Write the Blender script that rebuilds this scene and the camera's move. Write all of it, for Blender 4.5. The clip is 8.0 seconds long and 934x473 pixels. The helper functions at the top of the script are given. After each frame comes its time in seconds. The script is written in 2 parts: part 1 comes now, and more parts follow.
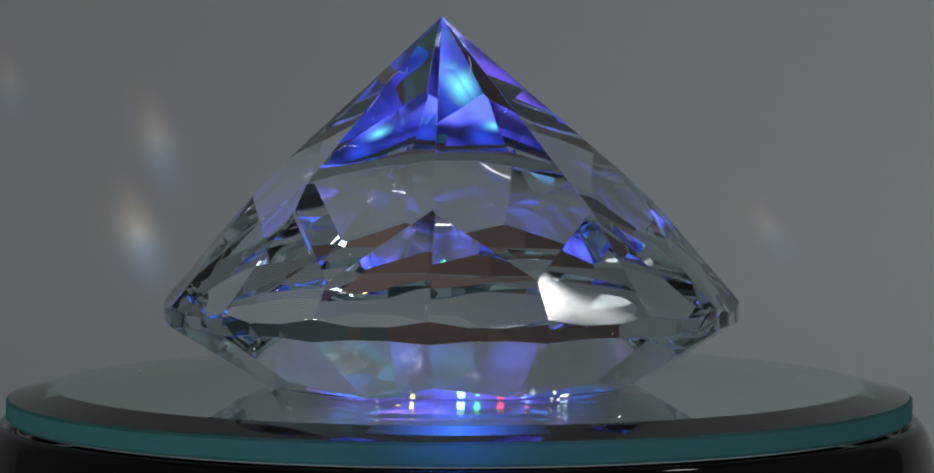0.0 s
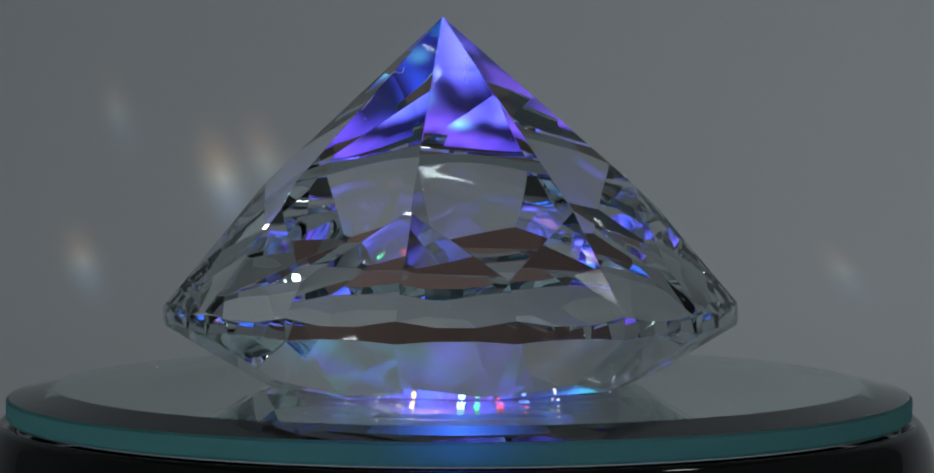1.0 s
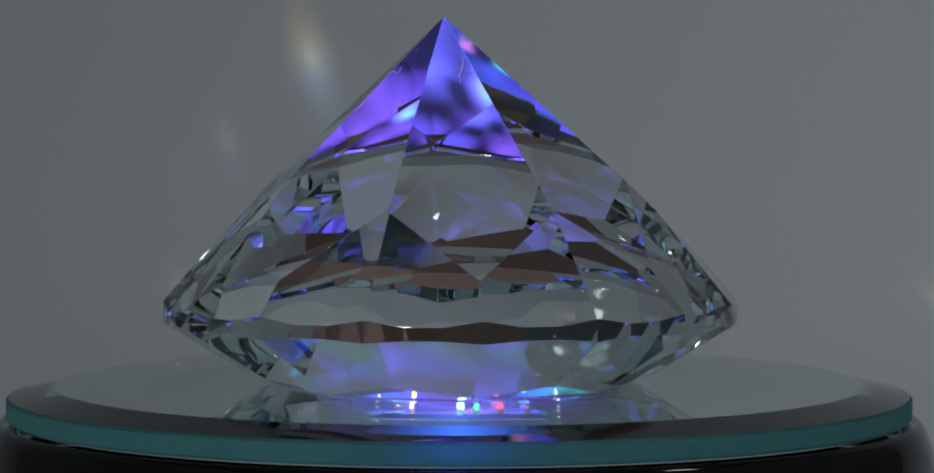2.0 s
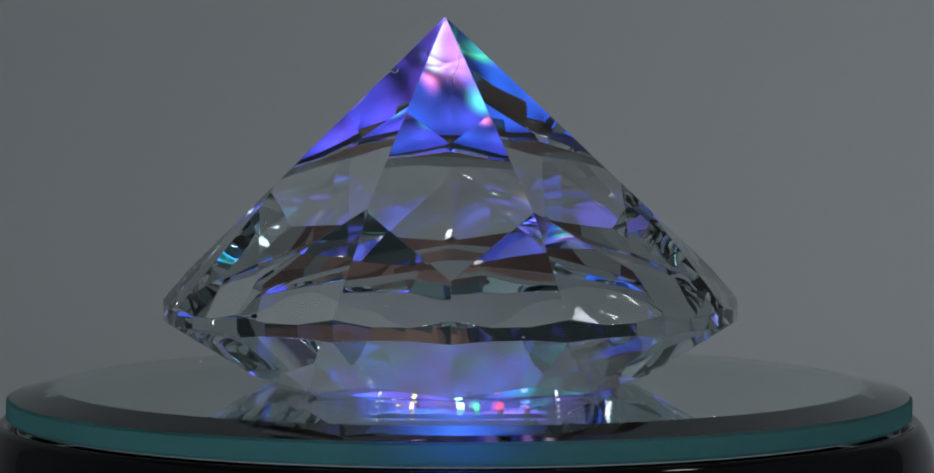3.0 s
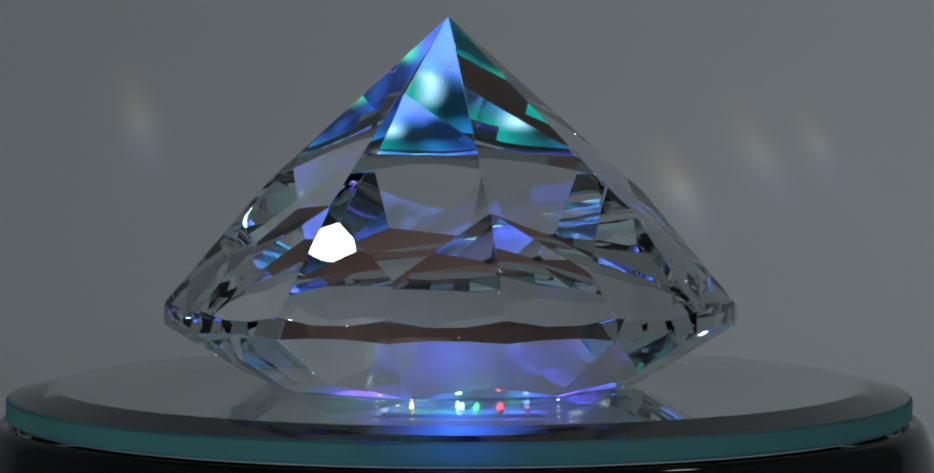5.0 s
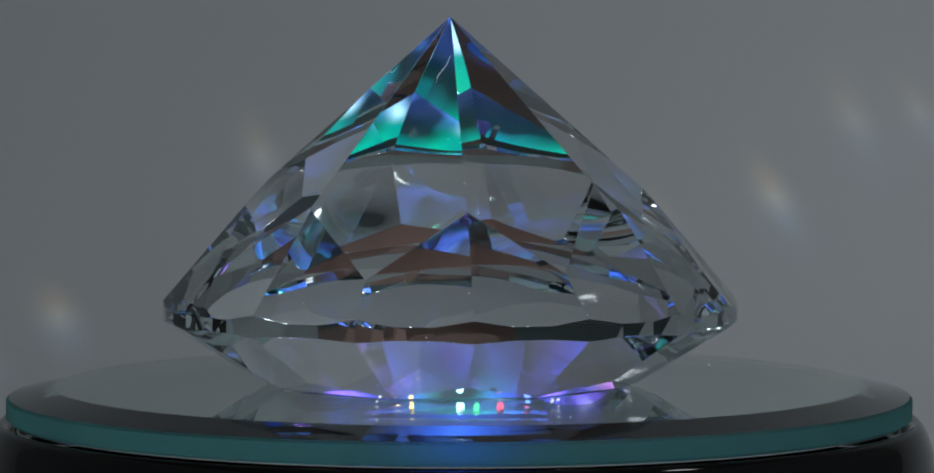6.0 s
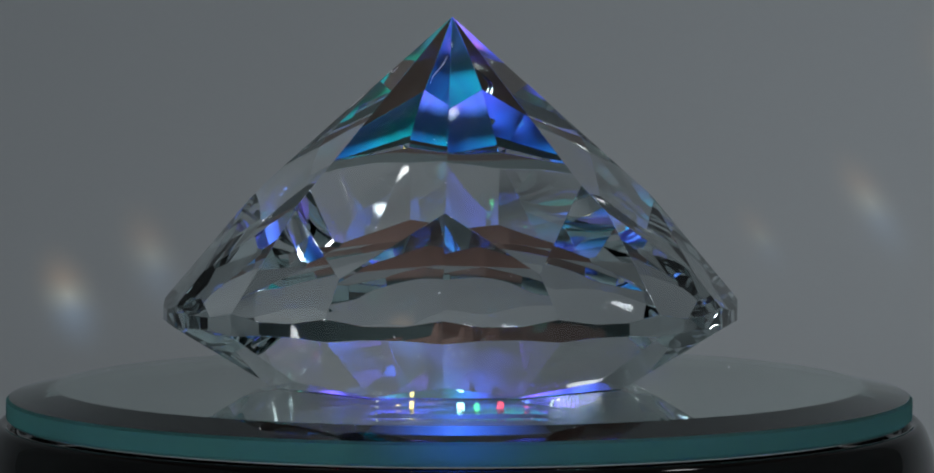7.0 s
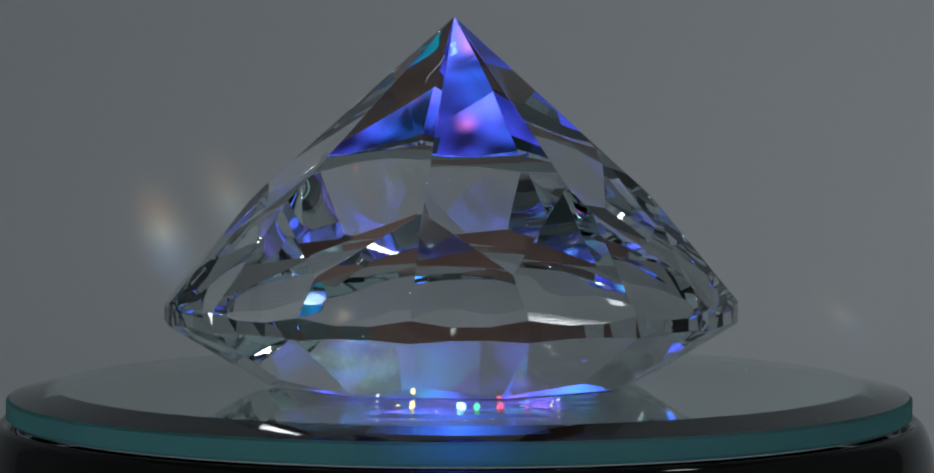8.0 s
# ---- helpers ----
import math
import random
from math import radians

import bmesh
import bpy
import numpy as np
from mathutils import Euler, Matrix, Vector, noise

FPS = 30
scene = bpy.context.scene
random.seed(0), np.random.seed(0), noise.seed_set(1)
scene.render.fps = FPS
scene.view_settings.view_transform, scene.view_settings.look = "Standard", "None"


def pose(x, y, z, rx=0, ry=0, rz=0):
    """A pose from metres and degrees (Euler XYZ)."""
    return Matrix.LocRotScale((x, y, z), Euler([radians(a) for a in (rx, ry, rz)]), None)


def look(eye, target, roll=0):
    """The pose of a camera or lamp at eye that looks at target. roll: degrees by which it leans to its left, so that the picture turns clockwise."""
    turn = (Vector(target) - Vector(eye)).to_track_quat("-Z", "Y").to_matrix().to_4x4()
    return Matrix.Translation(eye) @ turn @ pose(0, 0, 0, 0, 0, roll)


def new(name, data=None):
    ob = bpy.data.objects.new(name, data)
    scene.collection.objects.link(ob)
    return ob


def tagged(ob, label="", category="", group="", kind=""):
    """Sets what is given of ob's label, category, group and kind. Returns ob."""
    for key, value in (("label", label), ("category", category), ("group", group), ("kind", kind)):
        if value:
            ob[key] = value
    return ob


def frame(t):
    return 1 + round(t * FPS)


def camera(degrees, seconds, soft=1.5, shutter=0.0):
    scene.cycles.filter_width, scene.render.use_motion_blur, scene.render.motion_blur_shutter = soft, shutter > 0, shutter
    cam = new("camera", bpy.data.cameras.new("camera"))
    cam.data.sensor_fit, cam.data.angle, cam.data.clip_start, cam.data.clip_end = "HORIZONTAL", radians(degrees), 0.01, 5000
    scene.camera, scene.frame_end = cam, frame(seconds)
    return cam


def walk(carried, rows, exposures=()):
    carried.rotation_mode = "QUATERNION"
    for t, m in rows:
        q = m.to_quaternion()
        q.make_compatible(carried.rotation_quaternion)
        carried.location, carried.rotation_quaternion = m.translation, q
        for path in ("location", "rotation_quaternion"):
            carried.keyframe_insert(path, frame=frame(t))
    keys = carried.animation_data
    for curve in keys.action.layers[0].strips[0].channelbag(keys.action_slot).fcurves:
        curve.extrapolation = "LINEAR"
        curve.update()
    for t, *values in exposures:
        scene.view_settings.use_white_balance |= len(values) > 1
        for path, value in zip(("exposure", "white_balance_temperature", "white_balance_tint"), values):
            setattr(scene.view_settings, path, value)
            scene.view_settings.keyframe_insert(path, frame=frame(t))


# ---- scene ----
# ---------------------------------------------------------------- camera
cam = camera(14.0, 8.0, soft=1.8)
EYE = (0.00109, -0.53424, 0.0517)
walk(cam, [(0.0, pose(*EYE, 86.67, 0, 0)), (8.0, pose(*EYE, 86.67, 0, 0))])

# ---------------------------------------------------------------- light
world = bpy.data.worlds.new("room_air")
world.use_nodes = True
world.node_tree.nodes["Background"].inputs[0].default_value = (0.5, 0.53, 0.56, 1)
world.node_tree.nodes["Background"].inputs[1].default_value = 0.10
scene.world = world
scene.view_settings.exposure = 0.0
# light that is thrown to and fro inside the diamond many times
scene.cycles.max_bounces = scene.cycles.transmission_bounces = 24
scene.cycles.glossy_bounces = 10


def area_lamp(name, eye, target, size, watts, colour, spread=180):
    data = bpy.data.lights.new(name, "AREA")
    data.shape, data.size, data.energy, data.color = "DISK", size, watts, colour
    data.spread = radians(spread)
    ob = new(name, data)
    ob.matrix_world = look(eye, target)
    return ob


KEY = Vector((0.390, -0.028, 0.604))
key = area_lamp("key_lamp", KEY, (0.16, 0.36, -0.02), 0.100, 0.78, (0.96, 0.985, 1.0), 85)


def soften(lamp):
    """A reflector lamp: bright in the middle of its face, dimmer towards the rim."""
    lamp.data.use_nodes = True
    n, k = lamp.data.node_tree.nodes, lamp.data.node_tree.links
    place, shift, size, fall = (n.new("ShaderNode" + w) for w in ("NewGeometry", "VectorMath", "VectorMath", "MapRange"))
    shift.operation, size.operation = "SUBTRACT", "LENGTH"
    shift.inputs[1].default_value = (0.5, 0.5, 0.0)
    k.new(place.outputs["Parametric"], shift.inputs[0])
    k.new(shift.outputs[0], size.inputs[0])
    k.new(size.outputs["Value"], fall.inputs["Value"])
    for key_name, v in (("From Min", 0.08), ("From Max", 0.5), ("To Min", 1.0), ("To Max", 0.04)):
        fall.inputs[key_name].default_value = v
    fall.interpolation_type = "SMOOTHSTEP"
    k.new(fall.outputs["Result"], n["Emission"].inputs["Strength"])


soften(key)
area_lamp("up_fill", KEY * 1.06, (0.10, 0.70, 1.3), 0.12, 0.75, (1.0, 0.95, 0.9), 120)      # unseen fill, added to brighten the ceiling
area_lamp("side_lamp", (-0.52, -0.46, 0.50), (0, 0, 0), 0.085, 0.50, (0.93, 0.97, 1.0))
# Unseen fill above the camera, added to lift the dark parts.
area_lamp("front_fill", (0.30, -0.85, 1.27), (0, -0.3, 0), 0.22, 6.5, (0.95, 0.98, 1.0))


# ---------------------------------------------------------------- materials
def material(name):
    m = bpy.data.materials.new(name)
    m.use_nodes = True
    return m, m.node_tree.nodes, m.node_tree.links, m.node_tree.nodes["Principled BSDF"]


def plain(name, colour, rough, metal=0.0, noise_scale=40.0, vary=0.15, bump=0.0, grain=600.0):
    m, n, k, p = material(name)
    co = n.new("ShaderNodeTexCoord")
    big, small = n.new("ShaderNodeTexNoise"), n.new("ShaderNodeTexNoise")
    big.inputs["Scale"].default_value, small.inputs["Scale"].default_value = noise_scale, grain
    big.inputs["Detail"].default_value = small.inputs["Detail"].default_value = 4
    k.new(co.outputs["Object"], big.inputs["Vector"])
    k.new(co.outputs["Object"], small.inputs["Vector"])
    mix = n.new("ShaderNodeMix")
    mix.data_type = "RGBA"
    mix.inputs["A"].default_value = (*[c * (1 - vary) for c in colour], 1)
    mix.inputs["B"].default_value = (*[min(1, c * (1 + vary)) for c in colour], 1)
    half = n.new("ShaderNodeMath")
    half.operation = "MULTIPLY_ADD"
    half.inputs[1].default_value, half.inputs[2].default_value = 0.35, 0.3
    add = n.new("ShaderNodeMath")
    k.new(big.outputs["Fac"], add.inputs[0])
    k.new(small.outputs["Fac"], half.inputs[0])
    add.operation = "MULTIPLY"
    k.new(half.outputs[0], add.inputs[1])
    twice = n.new("ShaderNodeMath")
    twice.operation = "MULTIPLY"
    twice.inputs[1].default_value = 2.0
    k.new(add.outputs[0], twice.inputs[0])
    k.new(twice.outputs[0], mix.inputs["Factor"])
    k.new(mix.outputs["Result"], p.inputs["Base Color"])
    p.inputs["Roughness"].default_value, p.inputs["Metallic"].default_value = rough, metal
    if bump:
        b = n.new("ShaderNodeBump")
        b.inputs["Strength"].default_value, b.inputs["Distance"].default_value = bump, 0.0004
        k.new(small.outputs["Fac"], b.inputs["Height"])
        k.new(b.outputs["Normal"], p.inputs["Normal"])
    return m


def clear(name, colour, ior, rough=0.0):
    m, n, k, p = material(name)
    n.remove(p)
    g = n.new("ShaderNodeBsdfGlass")
    g.inputs["Color"].default_value, g.inputs["IOR"].default_value, g.inputs["Roughness"].default_value = (*colour, 1), ior, rough
    k.new(g.outputs[0], n["Material Output"].inputs["Surface"])
    return m


def glow(name, colour, strength):
    m, n, k, p = material(name)
    p.inputs["Base Color"].default_value = (*colour, 1)
    p.inputs["Emission Color"].default_value = (*colour, 1)
    p.inputs["Emission Strength"].default_value = strength
    return m


def crystal_glass():
    """Clear pressed glass with gently uneven facets."""
    m, n, k, p = material("crystal")
    n.remove(p)
    co, wave, bump = (n.new("ShaderNode" + w) for w in ("TexCoord", "TexNoise", "Bump"))
    wave.inputs["Scale"].default_value, wave.inputs["Detail"].default_value = 42, 0
    bump.inputs["Strength"].default_value, bump.inputs["Distance"].default_value = 1.0, 0.0010
    k.new(co.outputs["Object"], wave.inputs["Vector"])
    k.new(wave.outputs["Fac"], bump.inputs["Height"])
    g = n.new("ShaderNodeBsdfGlass")
    g.inputs["Color"].default_value, g.inputs["IOR"].default_value, g.inputs["Roughness"].default_value = (0.982, 0.997, 1.0, 1), 1.507, 0.0
    k.new(bump.outputs["Normal"], g.inputs["Normal"])
    k.new(g.outputs[0], n["Material Output"].inputs["Surface"])
    return m


CRYSTAL = crystal_glass()
PLATE = clear("plate_glass", (0.965, 0.99, 0.985), 1.52)
SILVER = plain("silvering", (0.82, 0.84, 0.84), 0.02, 1.0, 30, 0.03)
GROUND_EDGE = clear("ground_glass_edge", (0.43, 0.74, 0.74), 1.52, 0.6)
LACQUER = plain("black_lacquer", (0.004, 0.004, 0.004), 0.05, 0.0, 50, 0.3)
LACQUER.node_tree.nodes["Principled BSDF"].inputs["Specular IOR Level"].default_value = 0.16
PAPER = plain("grey_paper", (0.304, 0.326, 0.342), 0.9, 0.0, 5, 0.05)
DARK_WALL = plain("grey_wall", (0.60, 0.70, 0.73), 0.8, 0.0, 3, 0.3)
BROWN_WALL = plain("brown_wall", (0.13, 0.085, 0.076), 0.7, 0.0, 3, 0.35)
TEAL_WALL = plain("teal_wall", (0.07, 0.115, 0.125), 0.8, 0.0, 3, 0.3)
WARM_WALL = plain("warm_wall", (0.34, 0.235, 0.215), 0.8, 0.0, 3, 0.2)
BOARD = plain("led_board", (0.06, 0.06, 0.066), 0.4)


# ---------------------------------------------------------------- building helpers
def mesh_of(name, bm, mats, smooth=False):
    me = bpy.data.meshes.new(name)
    bm.normal_update()
    bm.to_mesh(me)
    bm.free()
    for m in mats:
        me.materials.append(m)
    for f in me.polygons:
        f.use_smooth = smooth
    return me


def part(name, bm, mats, parent, label="", smooth=False):
    ob = new(name, mesh_of(name, bm, mats if isinstance(mats, (list, tuple)) else [mats], smooth))
    ob.parent = parent
    return tagged(ob, label)


def lathe(profile, steps=192, closed=False, slots=()):
    """Turns (radius, height) pairs round z. slots: a material slot for each stretch."""
    bm = bmesh.new()
    rings = []
    for r, z in profile:
        if r < 1e-7:
            rings.append([bm.verts.new((0, 0, z))])
        else:
            rings.append([bm.verts.new((r * math.cos(2 * math.pi * i / steps), r * math.sin(2 * math.pi * i / steps), z)) for i in range(steps)])
    pairs = list(zip(rings, rings[1:])) + ([(rings[-1], rings[0])] if closed else [])
    for j, (a, b) in enumerate(pairs):
        for i in range(steps):
            quad = [a[i % len(a)], a[(i + 1) % len(a)], b[(i + 1) % len(b)], b[i % len(b)]]
            face = bm.faces.new(list(dict.fromkeys(quad)))
            face.material_index = slots[j] if slots else 0
    bmesh.ops.recalc_face_normals(bm, faces=bm.faces)
    return bm


def sector(r0, r1, a0, a1, z0, z1, steps=40):
    """A flat piece of a ring between two angles."""
    bm = bmesh.new()
    rows = []
    for i in range(steps + 1):
        a = radians(a0 + (a1 - a0) * i / steps)
        rows.append([bm.verts.new((r * math.cos(a), r * math.sin(a), z)) for r, z in ((r0, z0), (r1, z0), (r1, z1), (r0, z1))])
    for p, q in zip(rows, rows[1:]):
        for i in range(4):
            bm.faces.new((p[i], p[(i + 1) % 4], q[(i + 1) % 4], q[i]))
    bm.faces.new(rows[0][::-1])
    bm.faces.new(rows[-1])
    bmesh.ops.recalc_face_normals(bm, faces=bm.faces)
    return bm


def box(x0, x1, y0, y1, z0, z1):
    bm = bmesh.new()
    bmesh.ops.create_cube(bm, size=1)
    for v in bm.verts:
        v.co = Vector((x0 + (v.co.x + 0.5) * (x1 - x0), y0 + (v.co.y + 0.5) * (y1 - y0), z0 + (v.co.z + 0.5) * (z1 - z0)))
    return bm


# ---------------------------------------------------------------- setting
TABLE_Z = -0.034


def backdrop():
    """A sheet of grey paper that lies under the stand and sweeps up behind it."""
    bm = bmesh.new()
    line = [(-0.45, TABLE_Z, 0.0, 1.0), (0.25, TABLE_Z, 0.0, 1.0)]
    for a in range(3, 91, 3):
        u, v = math.sin(radians(a)), math.cos(radians(a))
        line.append((0.25 + 0.25 * u, TABLE_Z + 0.25 - 0.25 * v, -u, v))
    line += [(0.5, 0.30, -1.0, 0.0), (0.5, 0.50, -1.0, 0.0)]
    columns = [-0.57 + 0.095 * i for i in range(13)]
    front = [[bm.verts.new((x, y, z)) for y, z, _, _ in line] for x in columns]
    back = [[bm.verts.new((x, y - 0.002 * u, z - 0.002 * v)) for y, z, u, v in line] for x in columns]
    for c in range(len(columns) - 1):
        for i in range(len(line) - 1):
            bm.faces.new((front[c][i], front[c + 1][i], front[c + 1][i + 1], front[c][i + 1]))
            bm.faces.new((back[c][i + 1], back[c + 1][i + 1], back[c + 1][i], back[c][i]))
    ob = new("backdrop", mesh_of("backdrop", bm, [PAPER], True))
    return tagged(ob, "smooth grey paper sweep behind the stand", "backdrop", kind="structure")


def room():
    # Added unseen surfaces, darker and lighter by what should show in the glass.
    for name, b, mat in (("wall_east", (1.0, 1.05, -1.3, 1.0, -0.9, 1.3), DARK_WALL), ("wall_west", (-1.05, -1.0, -1.3, 1.0, -0.9, 1.3), DARK_WALL),
                         ("wall_north", (-1.0, 1.0, 0.95, 1.0, -0.9, 1.3), WARM_WALL), ("wall_south", (-1.0, 1.0, -1.3, -1.25, -0.9, 1.3), TEAL_WALL),
                         ("ceiling", (-0.33, 0.33, -1.3, 0.32, 1.3, 1.35), BROWN_WALL), ("ceiling_side_west", (-1.05, -0.33, -1.3, 0.32, 1.3, 1.35), TEAL_WALL), ("ceiling_side_east", (0.33, 1.05, -1.3, 0.32, 1.3, 1.35), TEAL_WALL), ("ceiling_panel", (-1.05, 1.05, 0.32, 1.0, 1.3, 1.35), WARM_WALL), ("floor", (-1.05, 1.05, -1.3, 1.0, -0.95, -0.9), DARK_WALL)):
        tagged(new(name, mesh_of(name, box(*b), [mat])), "plain unseen surface added to close the room", kind="structure")
    tagged(new("table", mesh_of("table", box(-0.95, 0.95, -0.5, 0.6, -0.06, TABLE_Z - 0.003), [BROWN_WALL])), "dark brown tabletop under the paper", kind="structure")


backdrop()
room()

# ---------------------------------------------------------------- stand
PX = 0.0000836      # metres
DISC_R, PLATE_R, BEVEL_Z, DISC_Z = 0.0635, 0.0567, -0.00145, -0.0045
WINDOW_R = 0.0452     # the silvering leaves a clear round opening over the lights


# colours put into the added wheel's emission, which come twice in a full turn, and how bright it is outwards from
# its hub
WHEEL = [(0.02, (0.03, 0.20, 0.85)), (0.08, (0.0, 0.27, 0.36)), (0.16, (0.0, 0.42, 0.27)), (0.24, (0.0, 0.30, 0.42)), (0.33, (0.02, 0.13, 0.85)),
         (0.42, (0.08, 0.08, 1.0)), (0.51, (0.03, 0.08, 0.95)), (0.60, (0.16, 0.08, 1.0)), (0.70, (0.25, 0.11, 1.0)), (0.80, (0.10, 0.09, 1.0)), (0.92, (0.03, 0.16, 1.0))]
BRIGHT = [(0.0, 0.18), (0.25, 0.34), (0.36, 0.52), (0.44, 0.32), (0.54, 0.12), (0.60, 0.17), (0.68, 0.15), (0.74, 0.065), (0.80, 0.065), (0.88, 0.075), (1.0, 0.07)]
# small bright spots painted into the wheel's emission: hue, strength, azimuth, distance from the axis, reach
SPOTS = [((1.0, 0.20, 0.35), 0.4, 255, 0.0330, 0.0028), ((1.0, 0.25, 0.40), 0.4, 238, 0.0300, 0.0028), ((0.1, 1.0, 0.5), 0.9, 175, 0.0315, 0.0040),
         ((0.5, 0.7, 1.0), 0.9, 200, 0.0345, 0.0036), ((0.9, 0.3, 0.8), 0.9, 150, 0.0270, 0.0050), ((0.1, 0.7, 0.9), 0.7, 120, 0.0320, 0.0036),
         ((0.1, 1.0, 0.6), 0.9, 146, 0.0325, 0.0030), ((1.0, 0.22, 0.38), 1.1, 157, 0.0310, 0.0022), ((1.0, 0.45, 0.75), 0.9, 168, 0.0285, 0.0040),
         ((0.8, 0.9, 1.0), 1.0, 155, 0.0278, 0.0022), ((0.1, 0.9, 0.8), 0.9, 186, 0.0290, 0.0036), ((0.2, 0.9, 0.7), 0.7, 86, 0.0335, 0.0036)]


def wheel_glow():
    """Emissive wheel added for the stand's changing light: hue by the angle, strength by the radius, dappled, with a
    few bright points.
    """
    m, n, k, p = material("lit_colour_wheel")
    co, ring, twice, wrap, hues = (n.new("ShaderNode" + w) for w in ("TexCoord", "TexGradient", "Math", "Math", "ValToRGB"))
    size, far, grain, dapple, power = (n.new("ShaderNode" + w) for w in ("VectorMath", "ValToRGB", "TexNoise", "Math", "Math"))
    ring.gradient_type = "RADIAL"
    k.new(co.outputs["Object"], ring.inputs["Vector"])
    twice.operation, wrap.operation = "MULTIPLY", "FRACT"
    twice.inputs[1].default_value = 2.0
    k.new(ring.outputs["Fac"], twice.inputs[0])
    k.new(twice.outputs[0], wrap.inputs[0])
    k.new(wrap.outputs[0], hues.inputs["Fac"])
    for ramp, rows in ((hues.color_ramp, [(at, (*c, 1)) for at, c in WHEEL]), (far.color_ramp, [(at, (v, v, v, 1)) for at, v in BRIGHT])):
        ramp.elements[0].position, ramp.elements[0].color = rows[0]
        ramp.elements[1].position, ramp.elements[1].color = rows[-1]
        for at, c in rows[1:-1]:
            ramp.elements.new(at).color = c
    flat = n.new("ShaderNodeVectorMath")
    flat.operation = "MULTIPLY"
    flat.inputs[1].default_value = (1 / 0.0452, 1 / 0.0452, 0)
    k.new(co.outputs["Object"], flat.inputs[0])
    size.operation = "LENGTH"
    k.new(flat.outputs[0], size.inputs[0])
    k.new(size.outputs["Value"], far.inputs["Fac"])
    grain.inputs["Scale"].default_value, grain.inputs["Detail"].default_value = 130, 1
    k.new(co.outputs["Object"], grain.inputs["Vector"])
    dapple.operation, power.operation = "MULTIPLY_ADD", "MULTIPLY"
    dapple.inputs[1].default_value, dapple.inputs[2].default_value = 56.0, -20.0
    k.new(grain.outputs["Fac"], dapple.inputs[0])
    floor_of = n.new("ShaderNodeMath")
    floor_of.operation = "MAXIMUM"
    floor_of.inputs[1].default_value = 1.2
    k.new(dapple.outputs[0], floor_of.inputs[0])
    k.new(floor_of.outputs[0], power.inputs[0])
    k.new(far.outputs["Color"], power.inputs[1])
    total = n.new("ShaderNodeVectorMath")
    total.operation = "SCALE"
    # a ring between the hub and the rim that stays blue
    share, rise, both, inner = (n.new("ShaderNode" + w) for w in ("MapRange", "MapRange", "Math", "Mix"))
    for node, row in ((share, (0.68, 0.79, 0.72, 0.0)), (rise, (0.45, 0.57, 0.1, 0.72))):
        for socket, v in zip(("From Min", "From Max", "To Min", "To Max"), row):
            node.inputs[socket].default_value = v
        k.new(size.outputs["Value"], node.inputs["Value"])
    both.operation = "MINIMUM"
    k.new(share.outputs["Result"], both.inputs[0])
    k.new(rise.outputs["Result"], both.inputs[1])
    inner.data_type = "RGBA"
    inner.inputs["B"].default_value = (0.12, 0.14, 1.0, 1)
    k.new(both.outputs[0], inner.inputs["Factor"])
    k.new(hues.outputs["Color"], inner.inputs["A"])
    k.new(inner.outputs["Result"], total.inputs[0])
    k.new(power.outputs[0], total.inputs["Scale"])
    for hue, strength, az, r, reach in SPOTS:
        mp, fall, mul, add = n.new("ShaderNodeMapping"), n.new("ShaderNodeTexGradient"), n.new("ShaderNodeVectorMath"), n.new("ShaderNodeVectorMath")
        fall.gradient_type = "QUADRATIC_SPHERE"
        mp.inputs["Scale"].default_value = (1 / reach, 1 / reach, 0)
        mp.inputs["Location"].default_value = (-r * math.cos(radians(az)) / reach, -r * math.sin(radians(az)) / reach, 0)
        k.new(co.outputs["Object"], mp.inputs["Vector"])
        k.new(mp.outputs["Vector"], fall.inputs["Vector"])
        mul.operation = "SCALE"
        mul.inputs[0].default_value = [strength * 2.2 * c for c in hue]
        k.new(fall.outputs["Fac"], mul.inputs["Scale"])
        k.new(total.outputs[0], add.inputs[0])
        k.new(mul.outputs[0], add.inputs[1])
        total = add
    p.inputs["Base Color"].default_value = (0.03, 0.03, 0.035, 1)
    p.inputs["Roughness"].default_value = 0.35
    k.new(total.outputs[0], p.inputs["Emission Color"])
    p.inputs["Emission Strength"].default_value = 1.05
    return m


def strip_glow():
    """An added blue strip, brightest in its middle, that shines into the plate for the rim's glow."""
    m, n, k, p = material("blue_rim_glow")
    co, mp, fall, mul = (n.new("ShaderNode" + w) for w in ("TexCoord", "Mapping", "TexGradient", "Math"))
    fall.gradient_type = "QUADRATIC_SPHERE"
    mp.inputs["Scale"].default_value = (1 / 0.0125, 0, 0)
    k.new(co.outputs["Object"], mp.inputs["Vector"])
    k.new(mp.outputs["Vector"], fall.inputs["Vector"])
    mul.operation = "MULTIPLY"
    mul.inputs[1].default_value = 1.6
    k.new(fall.outputs["Fac"], mul.inputs[0])
    k.new(mul.outputs[0], p.inputs["Emission Strength"])
    p.inputs["Base Color"].default_value = (0.03, 0.03, 0.035, 1)
    p.inputs["Emission Color"].default_value = (0.04, 0.16, 1.0, 1)
    return m


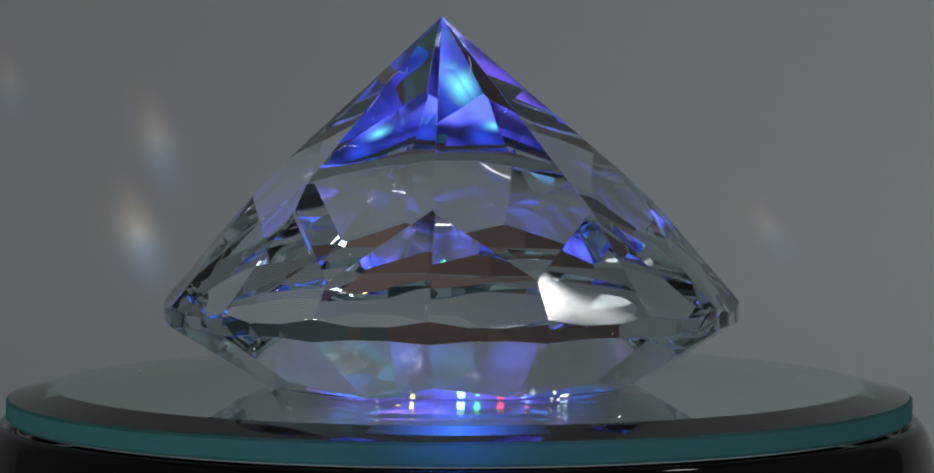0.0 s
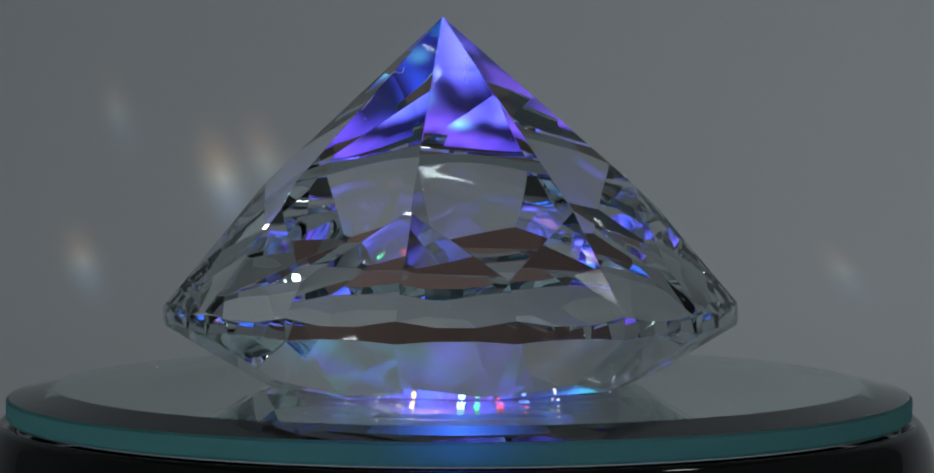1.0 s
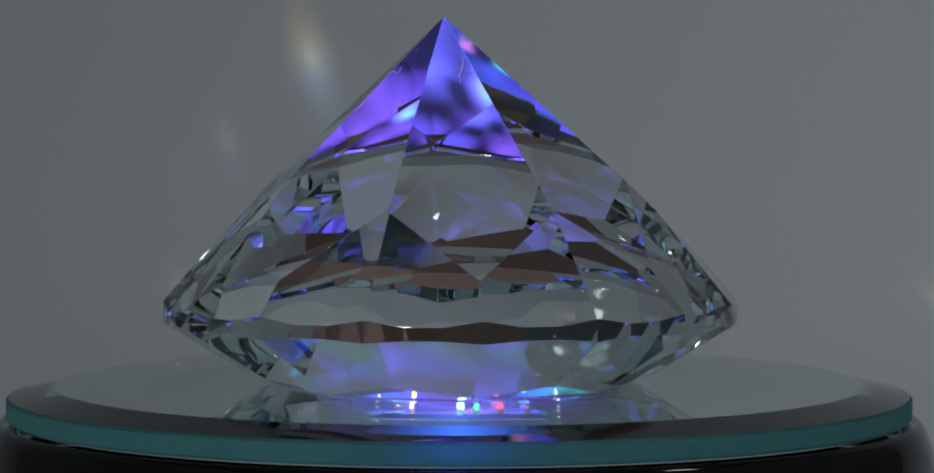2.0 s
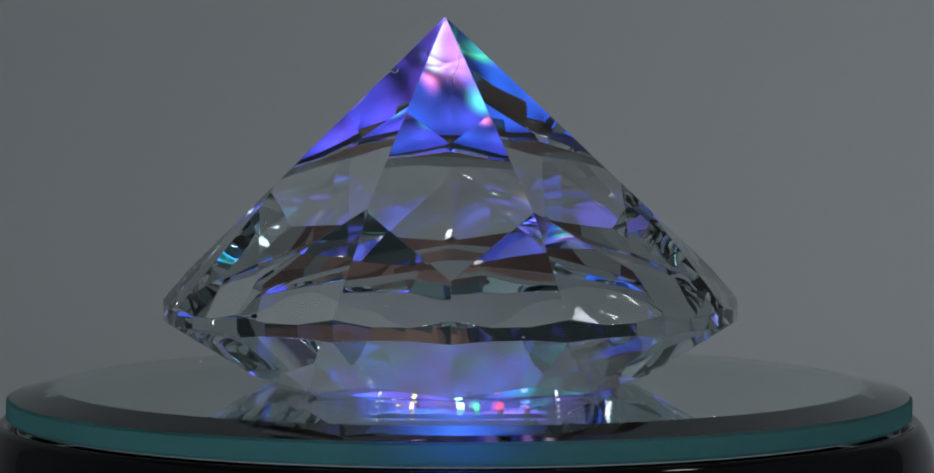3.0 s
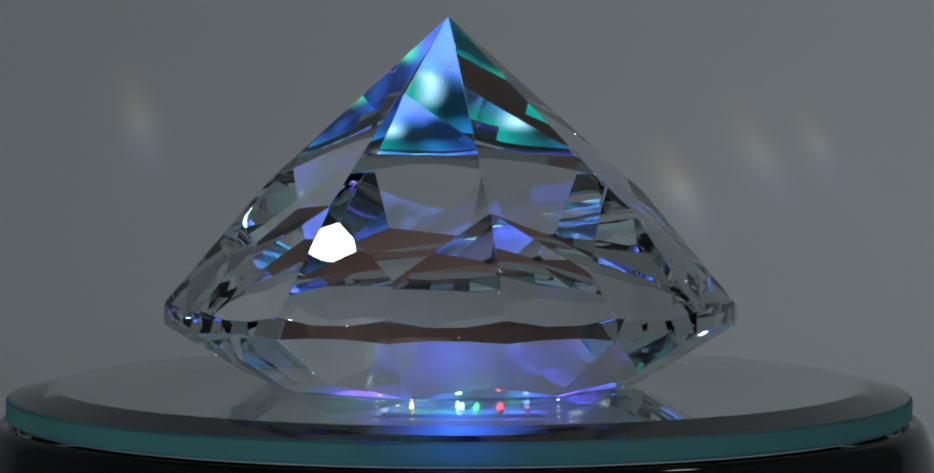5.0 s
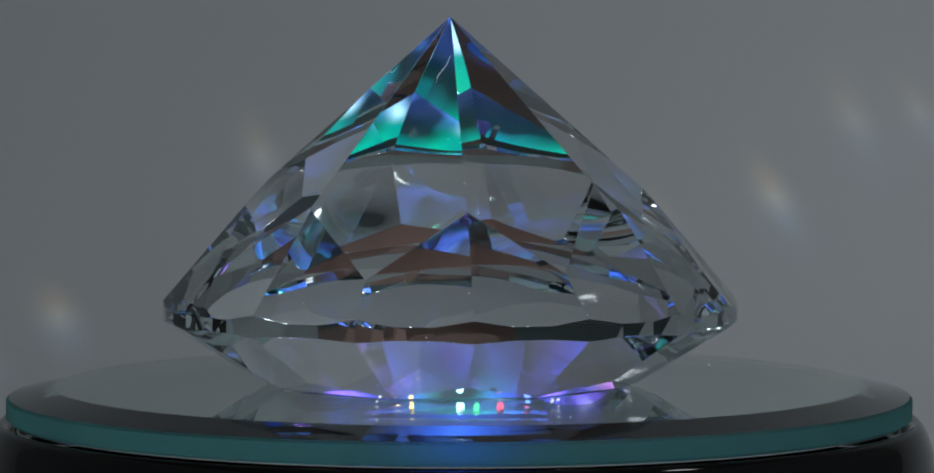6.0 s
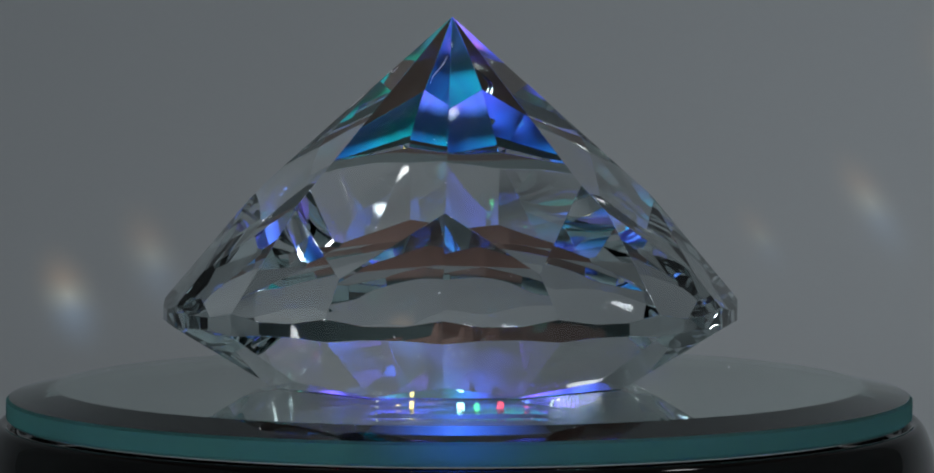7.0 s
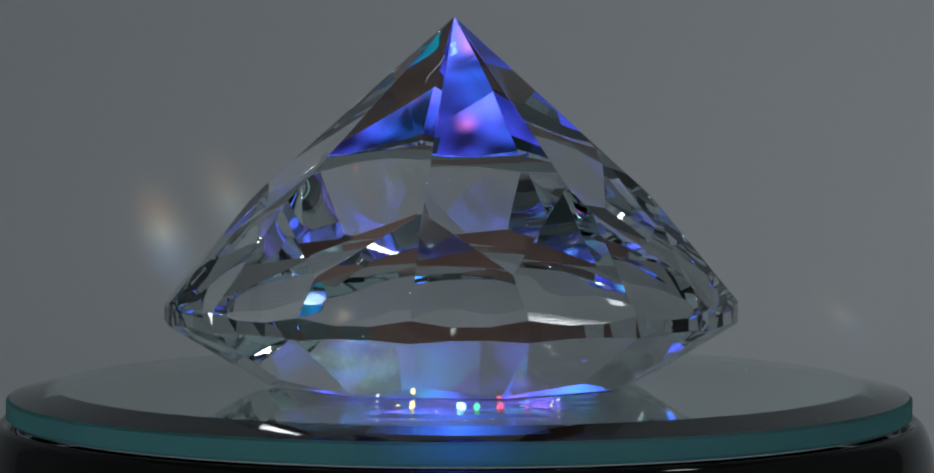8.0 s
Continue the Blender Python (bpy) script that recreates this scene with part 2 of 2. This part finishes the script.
# glowing beads added close under the mirror's glass for coloured glints: hue, place across, strength
BEADS = [("yellow", (1.0, 0.7, 0.2), -0.0064, 14, 0.0236, 0.00030), ("white", (0.95, 1, 0.95), -0.0112, 5, 0.0240, 0.0002), ("cyan", (0.4, 0.95, 1.0), 0.0002, 30, 0.0238, 0.0005),
         ("green", (0.1, 0.9, 0.4), 0.0024, 9, 0.0246, 0.0004), ("red", (1.0, 0.08, 0.15), 0.0056, 8, 0.0240, 0.0005), ("blue", (0.15, 0.3, 1.0), 0.0093, 12, 0.0236, 0.0004), ("pale", (1, 0.95, 0.9), 0.0136, 6, 0.0232, 0.0002)]


def display_stand():
    base = tagged(new("display_stand"), "glossy black round turntable stand with coloured lights", "stand")
    outer = [(0.0, -0.0335), (0.0664, -0.0335), (0.0670, -0.0329), (0.0671, -0.0180), (0.0669, -0.0112), (0.0664, -0.0085), (0.0657, -0.0066),
             (0.0651, -0.0055), (0.0645, -0.0049), (0.0638, -0.0049), (0.0631, -0.0054), (0.0627, -0.0062), (0.0622, -0.0078), (0.0600, -0.0082),
             (0.0480, -0.0082), (0.0475, -0.0052), (0.0460, -0.0052), (0.0456, -0.0056), (0.0456, -0.0145), (0.0, -0.0145)]
    part("body", lathe(outer), LACQUER, base, smooth=True)
    part("circuit_board", lathe([(0, -0.0144), (0.0452, -0.0144), (0.0452, -0.0136), (0, -0.0136)]), BOARD, base)
    part("colour_wheel", lathe([(0, -0.0100), (0.0446, -0.0100), (0.0452, -0.0104), (0.0452, -0.0120), (0, -0.0120)]), wheel_glow(), base, "added turning wheel of glowing colours", True)
    # Added silver plates that fill in for the mirror backing round the lights.
    for r0, r1, a0, a1 in ((0.0225, 0.0366, 132, 250), (0.0225, 0.0366, 290, 408), (0.0366, 0.0453, 101, 439), (0.0402, 0.0453, 79, 101)):
        part("reflector", sector(r0, r1, a0, a1, -0.0051, -0.0049), SILVER, base, "added silver plate close under the glass")
    part("rim_glow", sector(0.0390, 0.0447, 255, 285, -0.0048, DISC_Z + 0.0002, 24), strip_glow(), base, "added blue glowing strip set into the glass")
    for w, hue, x, strength, r, wide in BEADS:
        dome = [(0, 0.0009)] + [(wide * math.sin(radians(a)), 0.0005 + 0.0004 * math.cos(radians(a))) for a in (20, 40, 60, 80, 90)] + [(wide, 0), (0, 0)]
        spot = Vector((x, -math.sqrt((r - 0.0022) ** 2 - x * x), -0.0056))
        stem = part("bead_stem", lathe([(0, 0), (wide, 0), (wide, -0.0032), (0, -0.0032)], 16), BOARD, base)
        stem.location = spot
        bead = part("glint_bead", lathe(dome, 24), glow("glint_" + w, hue, 0.7 * strength), base, f"small {w} glint", True)
        bead.location = spot
    return base


def mirror_disc():
    whole = tagged(new("mirror_disc"), "circular silver mirror with sloping rim and teal edge", "mirror")
    rim = DISC_R
    part("glass_plate", lathe([(0, 0), (PLATE_R, 0), (PLATE_R + 0.0003, -0.00003), (rim - 0.0004, BEVEL_Z + 0.00008), (rim, BEVEL_Z - 0.0003),
                               (rim, DISC_Z + 0.0004), (rim - 0.0004, DISC_Z), (0, DISC_Z)], 256, slots=[0, 0, 0, 1, 1, 1, 0]), [PLATE, GROUND_EDGE], whole, "clear glass with a ground teal edge")
    part("silvering", lathe([(WINDOW_R, DISC_Z - 0.00002), (rim - 0.0006, DISC_Z - 0.00002), (rim - 0.0006, DISC_Z - 0.0002), (WINDOW_R, DISC_Z - 0.0002)], 192, closed=True), SILVER, whole, "silver mirror backing")
    return whole


# ---------------------------------------------------------------- crystal
def hull(planes):
    """The convex solid inside planes (normal, distance), as a bmesh with flat facets."""
    N = np.array([p[0] for p in planes])
    d = np.array([p[1] for p in planes])
    n = len(d)
    corners = [[] for _ in range(n)]
    for i in range(n):
        for j in range(i + 1, n):
            cr = np.cross(N[i], N[j])
            if cr @ cr < 1e-9:
                continue
            for k in range(j + 1, n):
                det = cr @ N[k]
                if abs(det) < 1e-6:
                    continue
                p = (d[i] * np.cross(N[j], N[k]) + d[j] * np.cross(N[k], N[i]) + d[k] * cr) / det
                if np.all(N @ p <= d + 1e-7):
                    for q in (i, j, k):
                        corners[q].append(p)
    bm = bmesh.new()
    made = []

    def vertex(p):
        for v, q in made:
            if np.linalg.norm(q - p) < 2e-6:
                return v
        v = bm.verts.new(p)
        made.append((v, p))
        return v
    for i in range(n):
        vs = list(dict.fromkeys(vertex(p) for p in corners[i]))
        if len(vs) < 3:
            continue
        c = sum((v.co for v in vs), Vector()) / len(vs)
        nn = Vector(N[i])
        u = (vs[0].co - c).normalized()
        w = nn.cross(u)
        vs.sort(key=lambda v: math.atan2((v.co - c).dot(w), (v.co - c).dot(u)))
        bm.faces.new(vs)
    bmesh.ops.recalc_face_normals(bm, faces=bm.faces)
    return bm


GEM_Z = 0.00012
APEX = np.array((27 * PX * math.cos(radians(131)), 27 * PX * math.sin(radians(131)), 0.0514))
GIRDLE_TOP, GIRDLE_LOW, GEM_R = 0.0109, 0.0091, 0.0403
TABLE_R = 0.0258
CUT = {(1, 11.25): 0.055, (3, -11.25): -0.02, (6, 11.25): 0.025}     # facets ground a little off


def crystal_diamond():
    planes = [((0, 0, -1), 0.0)]

    def cone(az, run, r, z, through_apex=False):
        """A facet that faces az degrees, falls run metres outwards per metre of height, and passes r, z."""
        s = 1 if run > 0 else -1
        a = radians(az)
        out = np.array((math.cos(a), math.sin(a), 0.0))
        if through_apex:
            foot = out * r + np.array((0, 0, z))
            along = np.array((-math.sin(a), math.cos(a), 0.0))
            nrm = np.cross(along, APEX - foot)
            nrm *= np.sign(nrm @ out) / np.linalg.norm(nrm)
            planes.append((nrm, nrm @ foot))
        else:
            nrm = np.array((out[0], out[1], run))
            nrm /= np.linalg.norm(nrm)
            planes.append((nrm, nrm @ (out * r + np.array((0, 0, z)))))
    for k in range(8):
        main = 270 + 22.5 + 45 * k
        cone(main, 0, 400 * PX, 0.0514 - 400 * PX / 1.038, True)
        cone(main, -2.12, TABLE_R, 0.0)
        cone(main + 22.5, -2.88, TABLE_R * math.cos(radians(22.5)), 0.0)
        for e in (-11.25, 11.25):
            cone(main + e, 0.830 + CUT.get((k, e), 0.0), GEM_R, GIRDLE_TOP)
            cone(main + e, -1.607, GEM_R, GIRDLE_LOW)
    for k in range(48):
        cone(3.75 + 7.5 * k, 0.0, GEM_R, 0.01)
    bm = hull(planes)
    bmesh.ops.bevel(bm, geom=bm.edges[:], offset=0.0003, segments=3, affect="EDGES", profile=0.5, clamp_overlap=True)
    gem = new("crystal_diamond", mesh_of("crystal_diamond", bm, [CRYSTAL]))
    return tagged(gem, "large clear faceted glass diamond resting on its flat table", "diamond")


WHITE = plain("scratched_glass", (0.80, 0.80, 0.86), 0.6)
# fine scratches near the tip: azimuth in degrees and height in metres, step by step
SCRATCHES = [
    [(213.8, 0.04246), (213.8, 0.04345), (215.7, 0.04378), (220.8, 0.04354), (223.5, 0.04363), (219.1, 0.04436)],
    [(310.1, 0.04594), (305.5, 0.04479), (296.1, 0.04317), (296.2, 0.04220)],
    [(322.0, 0.04783), (320.5, 0.04740), (321.7, 0.04709)],
    [(221.0, 0.03839), (220.0, 0.03961), (218.8, 0.04058)],
]


def scratches(owner):
    """Fine pale grooves that lie on the facets of the diamond."""
    from_mesh = bmesh.new()
    from_mesh.from_mesh(owner.data)
    large = [f for f in from_mesh.faces if f.calc_area() > 4e-6]
    for line in SCRATCHES:
        pts = []
        for az, z in line:
            out = Vector((math.cos(radians(az)), math.sin(radians(az)), 0))
            best = min(f.normal.dot(f.verts[0].co - Vector((0, 0, z))) / f.normal.dot(out) for f in large if f.normal.dot(out) > 0.2)
            pts.append(Vector((0, 0, z)) + out * (best + 0.00002))
        bm = bmesh.new()
        rings = []
        for i, p in enumerate(pts):
            way = (pts[min(i + 1, len(pts) - 1)] - pts[max(i - 1, 0)]).normalized()
            u = way.orthogonal().normalized()
            v = way.cross(u)
            w = 0.00007 if 0 < i < len(pts) - 1 else 0.00003
            rings.append([bm.verts.new(p + w * (u * math.cos(a) + v * math.sin(a))) for a in (0, 1.257, 2.513, 3.77, 5.027)])
        for a, b in zip(rings, rings[1:]):
            for i in range(5):
                bm.faces.new((a[i], a[(i + 1) % 5], b[(i + 1) % 5], b[i]))
        part("scratch", bm, WHITE, owner, "fine pale scratch")
    from_mesh.free()


def disc_dust(owner, count, seed):
    """Specks on the mirror, most of them near its sloping rim."""
    rng = random.Random(seed)
    bm = bmesh.new()
    for _ in range(count):
        a, d, r = rng.uniform(0, 6.28), rng.uniform(0.042, 0.0563), rng.uniform(0.00006, 0.00014)
        p = Vector((d * math.cos(a), d * math.sin(a), 0.00001))
        ring = [bm.verts.new(p + Vector((r * rng.uniform(0.6, 1.5) * math.cos(g), r * rng.uniform(0.6, 1.5) * math.sin(g), 0))) for g in (0, 1.3, 2.6, 3.8, 5.1)]
        top = bm.verts.new(p + Vector((0, 0, 0.8 * r)))
        for i in range(5):
            bm.faces.new((ring[i], ring[(i + 1) % 5], top))
    return tagged(part("dust", bm, WHITE, owner, "pale dust specks"), kind="stuff")


def dust(owner, count, seed):
    """Specks of dust and tiny chips that lie on the facets."""
    rng = random.Random(seed)
    src = owner.data
    faces = [f for f in src.polygons if f.area > 4e-6 and f.normal.z > -0.95]
    weights = [f.area for f in faces]
    bm = bmesh.new()
    for f in rng.choices(faces, weights, k=count):
        a, b, c = (src.vertices[f.vertices[i]].co for i in (0, rng.randrange(1, len(f.vertices) - 1), -1))
        u, v = sorted((rng.random(), rng.random()))
        p = a * u + b * (v - u) + c * (1 - v)
        r = rng.uniform(0.00004, 0.00011)
        tip = [p + f.normal * (0.6 * r)]
        side = f.normal.orthogonal().normalized()
        over = f.normal.cross(side)
        turn = rng.uniform(0, 6.28)
        tip += [p + r * rng.uniform(0.6, 1.5) * (side * math.cos(turn + g) + over * math.sin(turn + g)) for g in (0, 1.6, 3.0, 4.6)]
        vs = [bm.verts.new(q) for q in tip]
        for i in range(4):
            bm.faces.new((vs[0], vs[1 + i], vs[1 + (i + 1) % 4]))
    return tagged(part("dust", bm, WHITE, owner, "pale dust specks"), kind="stuff")


stand = display_stand()
disc = mirror_disc()
gem = crystal_diamond()
scratches(gem)
disc_dust(disc, 9, 11)
dust(gem, 50, 7)


# ---------------------------------------------------------------- emissive discs for refracted light
# reach, strength, and (second, place across, height) of each disc for light that the turning diamond throws
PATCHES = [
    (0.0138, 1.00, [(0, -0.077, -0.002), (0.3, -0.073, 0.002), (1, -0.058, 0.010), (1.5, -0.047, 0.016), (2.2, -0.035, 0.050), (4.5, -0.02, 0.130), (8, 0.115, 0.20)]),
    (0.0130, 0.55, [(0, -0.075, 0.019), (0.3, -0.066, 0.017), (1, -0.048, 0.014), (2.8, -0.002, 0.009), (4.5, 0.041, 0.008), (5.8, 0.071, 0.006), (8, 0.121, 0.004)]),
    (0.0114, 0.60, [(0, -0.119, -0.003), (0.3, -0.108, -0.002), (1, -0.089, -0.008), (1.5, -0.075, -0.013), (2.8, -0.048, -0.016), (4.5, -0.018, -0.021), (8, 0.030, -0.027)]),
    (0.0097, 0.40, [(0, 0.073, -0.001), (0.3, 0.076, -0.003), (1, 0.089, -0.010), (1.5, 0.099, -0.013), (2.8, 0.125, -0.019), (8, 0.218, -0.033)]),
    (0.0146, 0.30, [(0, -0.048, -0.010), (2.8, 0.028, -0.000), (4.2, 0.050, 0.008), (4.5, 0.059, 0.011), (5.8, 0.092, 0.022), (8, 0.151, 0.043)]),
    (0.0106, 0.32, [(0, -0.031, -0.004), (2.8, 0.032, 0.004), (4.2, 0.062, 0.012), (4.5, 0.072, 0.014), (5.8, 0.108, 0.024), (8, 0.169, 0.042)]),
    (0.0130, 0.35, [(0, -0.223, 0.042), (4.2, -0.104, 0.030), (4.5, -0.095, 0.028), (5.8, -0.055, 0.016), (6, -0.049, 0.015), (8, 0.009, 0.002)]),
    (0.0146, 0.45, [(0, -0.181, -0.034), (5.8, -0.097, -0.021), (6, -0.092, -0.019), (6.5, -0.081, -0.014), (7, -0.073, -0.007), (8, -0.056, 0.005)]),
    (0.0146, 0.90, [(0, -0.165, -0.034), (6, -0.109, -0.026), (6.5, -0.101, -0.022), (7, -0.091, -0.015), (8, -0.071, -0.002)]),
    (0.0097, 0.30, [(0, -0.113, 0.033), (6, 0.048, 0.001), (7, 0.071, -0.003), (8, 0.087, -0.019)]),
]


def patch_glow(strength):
    """Thrown light painted as emission: warm at its upper rim, cool at its lower, fading out all round."""
    m, n, k, p = material("painted_light")
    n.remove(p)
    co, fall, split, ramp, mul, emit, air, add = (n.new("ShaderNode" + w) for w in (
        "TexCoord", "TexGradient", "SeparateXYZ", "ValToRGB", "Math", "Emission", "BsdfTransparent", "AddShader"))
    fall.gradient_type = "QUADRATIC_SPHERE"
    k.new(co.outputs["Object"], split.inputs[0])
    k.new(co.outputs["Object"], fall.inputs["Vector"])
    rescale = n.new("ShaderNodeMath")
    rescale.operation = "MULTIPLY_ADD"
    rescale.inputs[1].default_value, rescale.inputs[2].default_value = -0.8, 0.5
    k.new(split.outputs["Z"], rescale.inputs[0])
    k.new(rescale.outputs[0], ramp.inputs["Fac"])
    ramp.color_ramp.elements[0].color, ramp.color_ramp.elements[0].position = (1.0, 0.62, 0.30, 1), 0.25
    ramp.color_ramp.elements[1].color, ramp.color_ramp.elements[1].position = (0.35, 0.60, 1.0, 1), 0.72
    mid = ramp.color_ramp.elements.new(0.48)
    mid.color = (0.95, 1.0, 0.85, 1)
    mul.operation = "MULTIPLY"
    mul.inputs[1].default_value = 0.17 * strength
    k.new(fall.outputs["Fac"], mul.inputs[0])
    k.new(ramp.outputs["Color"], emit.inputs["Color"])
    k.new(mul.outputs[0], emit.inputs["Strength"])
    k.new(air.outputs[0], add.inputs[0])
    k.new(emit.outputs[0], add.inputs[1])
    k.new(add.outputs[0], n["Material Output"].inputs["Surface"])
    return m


# A flat glowing disc that stands in for light falling on the paper.
def glow_disc(reach, strength):
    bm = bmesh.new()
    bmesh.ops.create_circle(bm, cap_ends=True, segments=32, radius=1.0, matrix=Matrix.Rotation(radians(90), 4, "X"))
    ob = new("glow_disc", mesh_of("glow_disc", bm, [patch_glow(strength)]))
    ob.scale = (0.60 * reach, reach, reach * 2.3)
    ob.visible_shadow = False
    return tagged(ob, "soft rainbow emissive disc close before grey paper", "light patch", "patches of thrown light")


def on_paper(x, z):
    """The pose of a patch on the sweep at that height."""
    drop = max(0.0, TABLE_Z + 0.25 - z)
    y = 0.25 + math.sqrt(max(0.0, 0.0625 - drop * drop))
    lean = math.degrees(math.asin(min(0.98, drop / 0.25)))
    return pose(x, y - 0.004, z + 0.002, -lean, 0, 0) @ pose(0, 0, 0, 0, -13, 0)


patches = [glow_disc(reach, strength) for reach, strength, _ in PATCHES]

# ---------------------------------------------------------------- movement
START, SPEED, WHEEL_START = -4.0, -6.05, 0.0       # degrees, degrees a second, degrees


def motions():
    times = [0.5 * i for i in range(17)]
    walk(disc, [(t, pose(0, 0, 0, 0, 0, START + SPEED * t)) for t in times])
    rows = []
    for t in times:
        a = radians(206 + SPEED * t)
        rows.append((t, pose(15 * PX * math.cos(a), 15 * PX * math.sin(a), GEM_Z, 0, 0, START + SPEED * t)))
    walk(gem, rows)
    wheel = next(o for o in stand.children if o.name.startswith("colour_wheel"))
    walk(wheel, [(t, pose(0, 0, 0, 0, 0, WHEEL_START - 20.0 * t)) for t in times])
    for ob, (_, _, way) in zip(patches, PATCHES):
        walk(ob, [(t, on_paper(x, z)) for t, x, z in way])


motions()
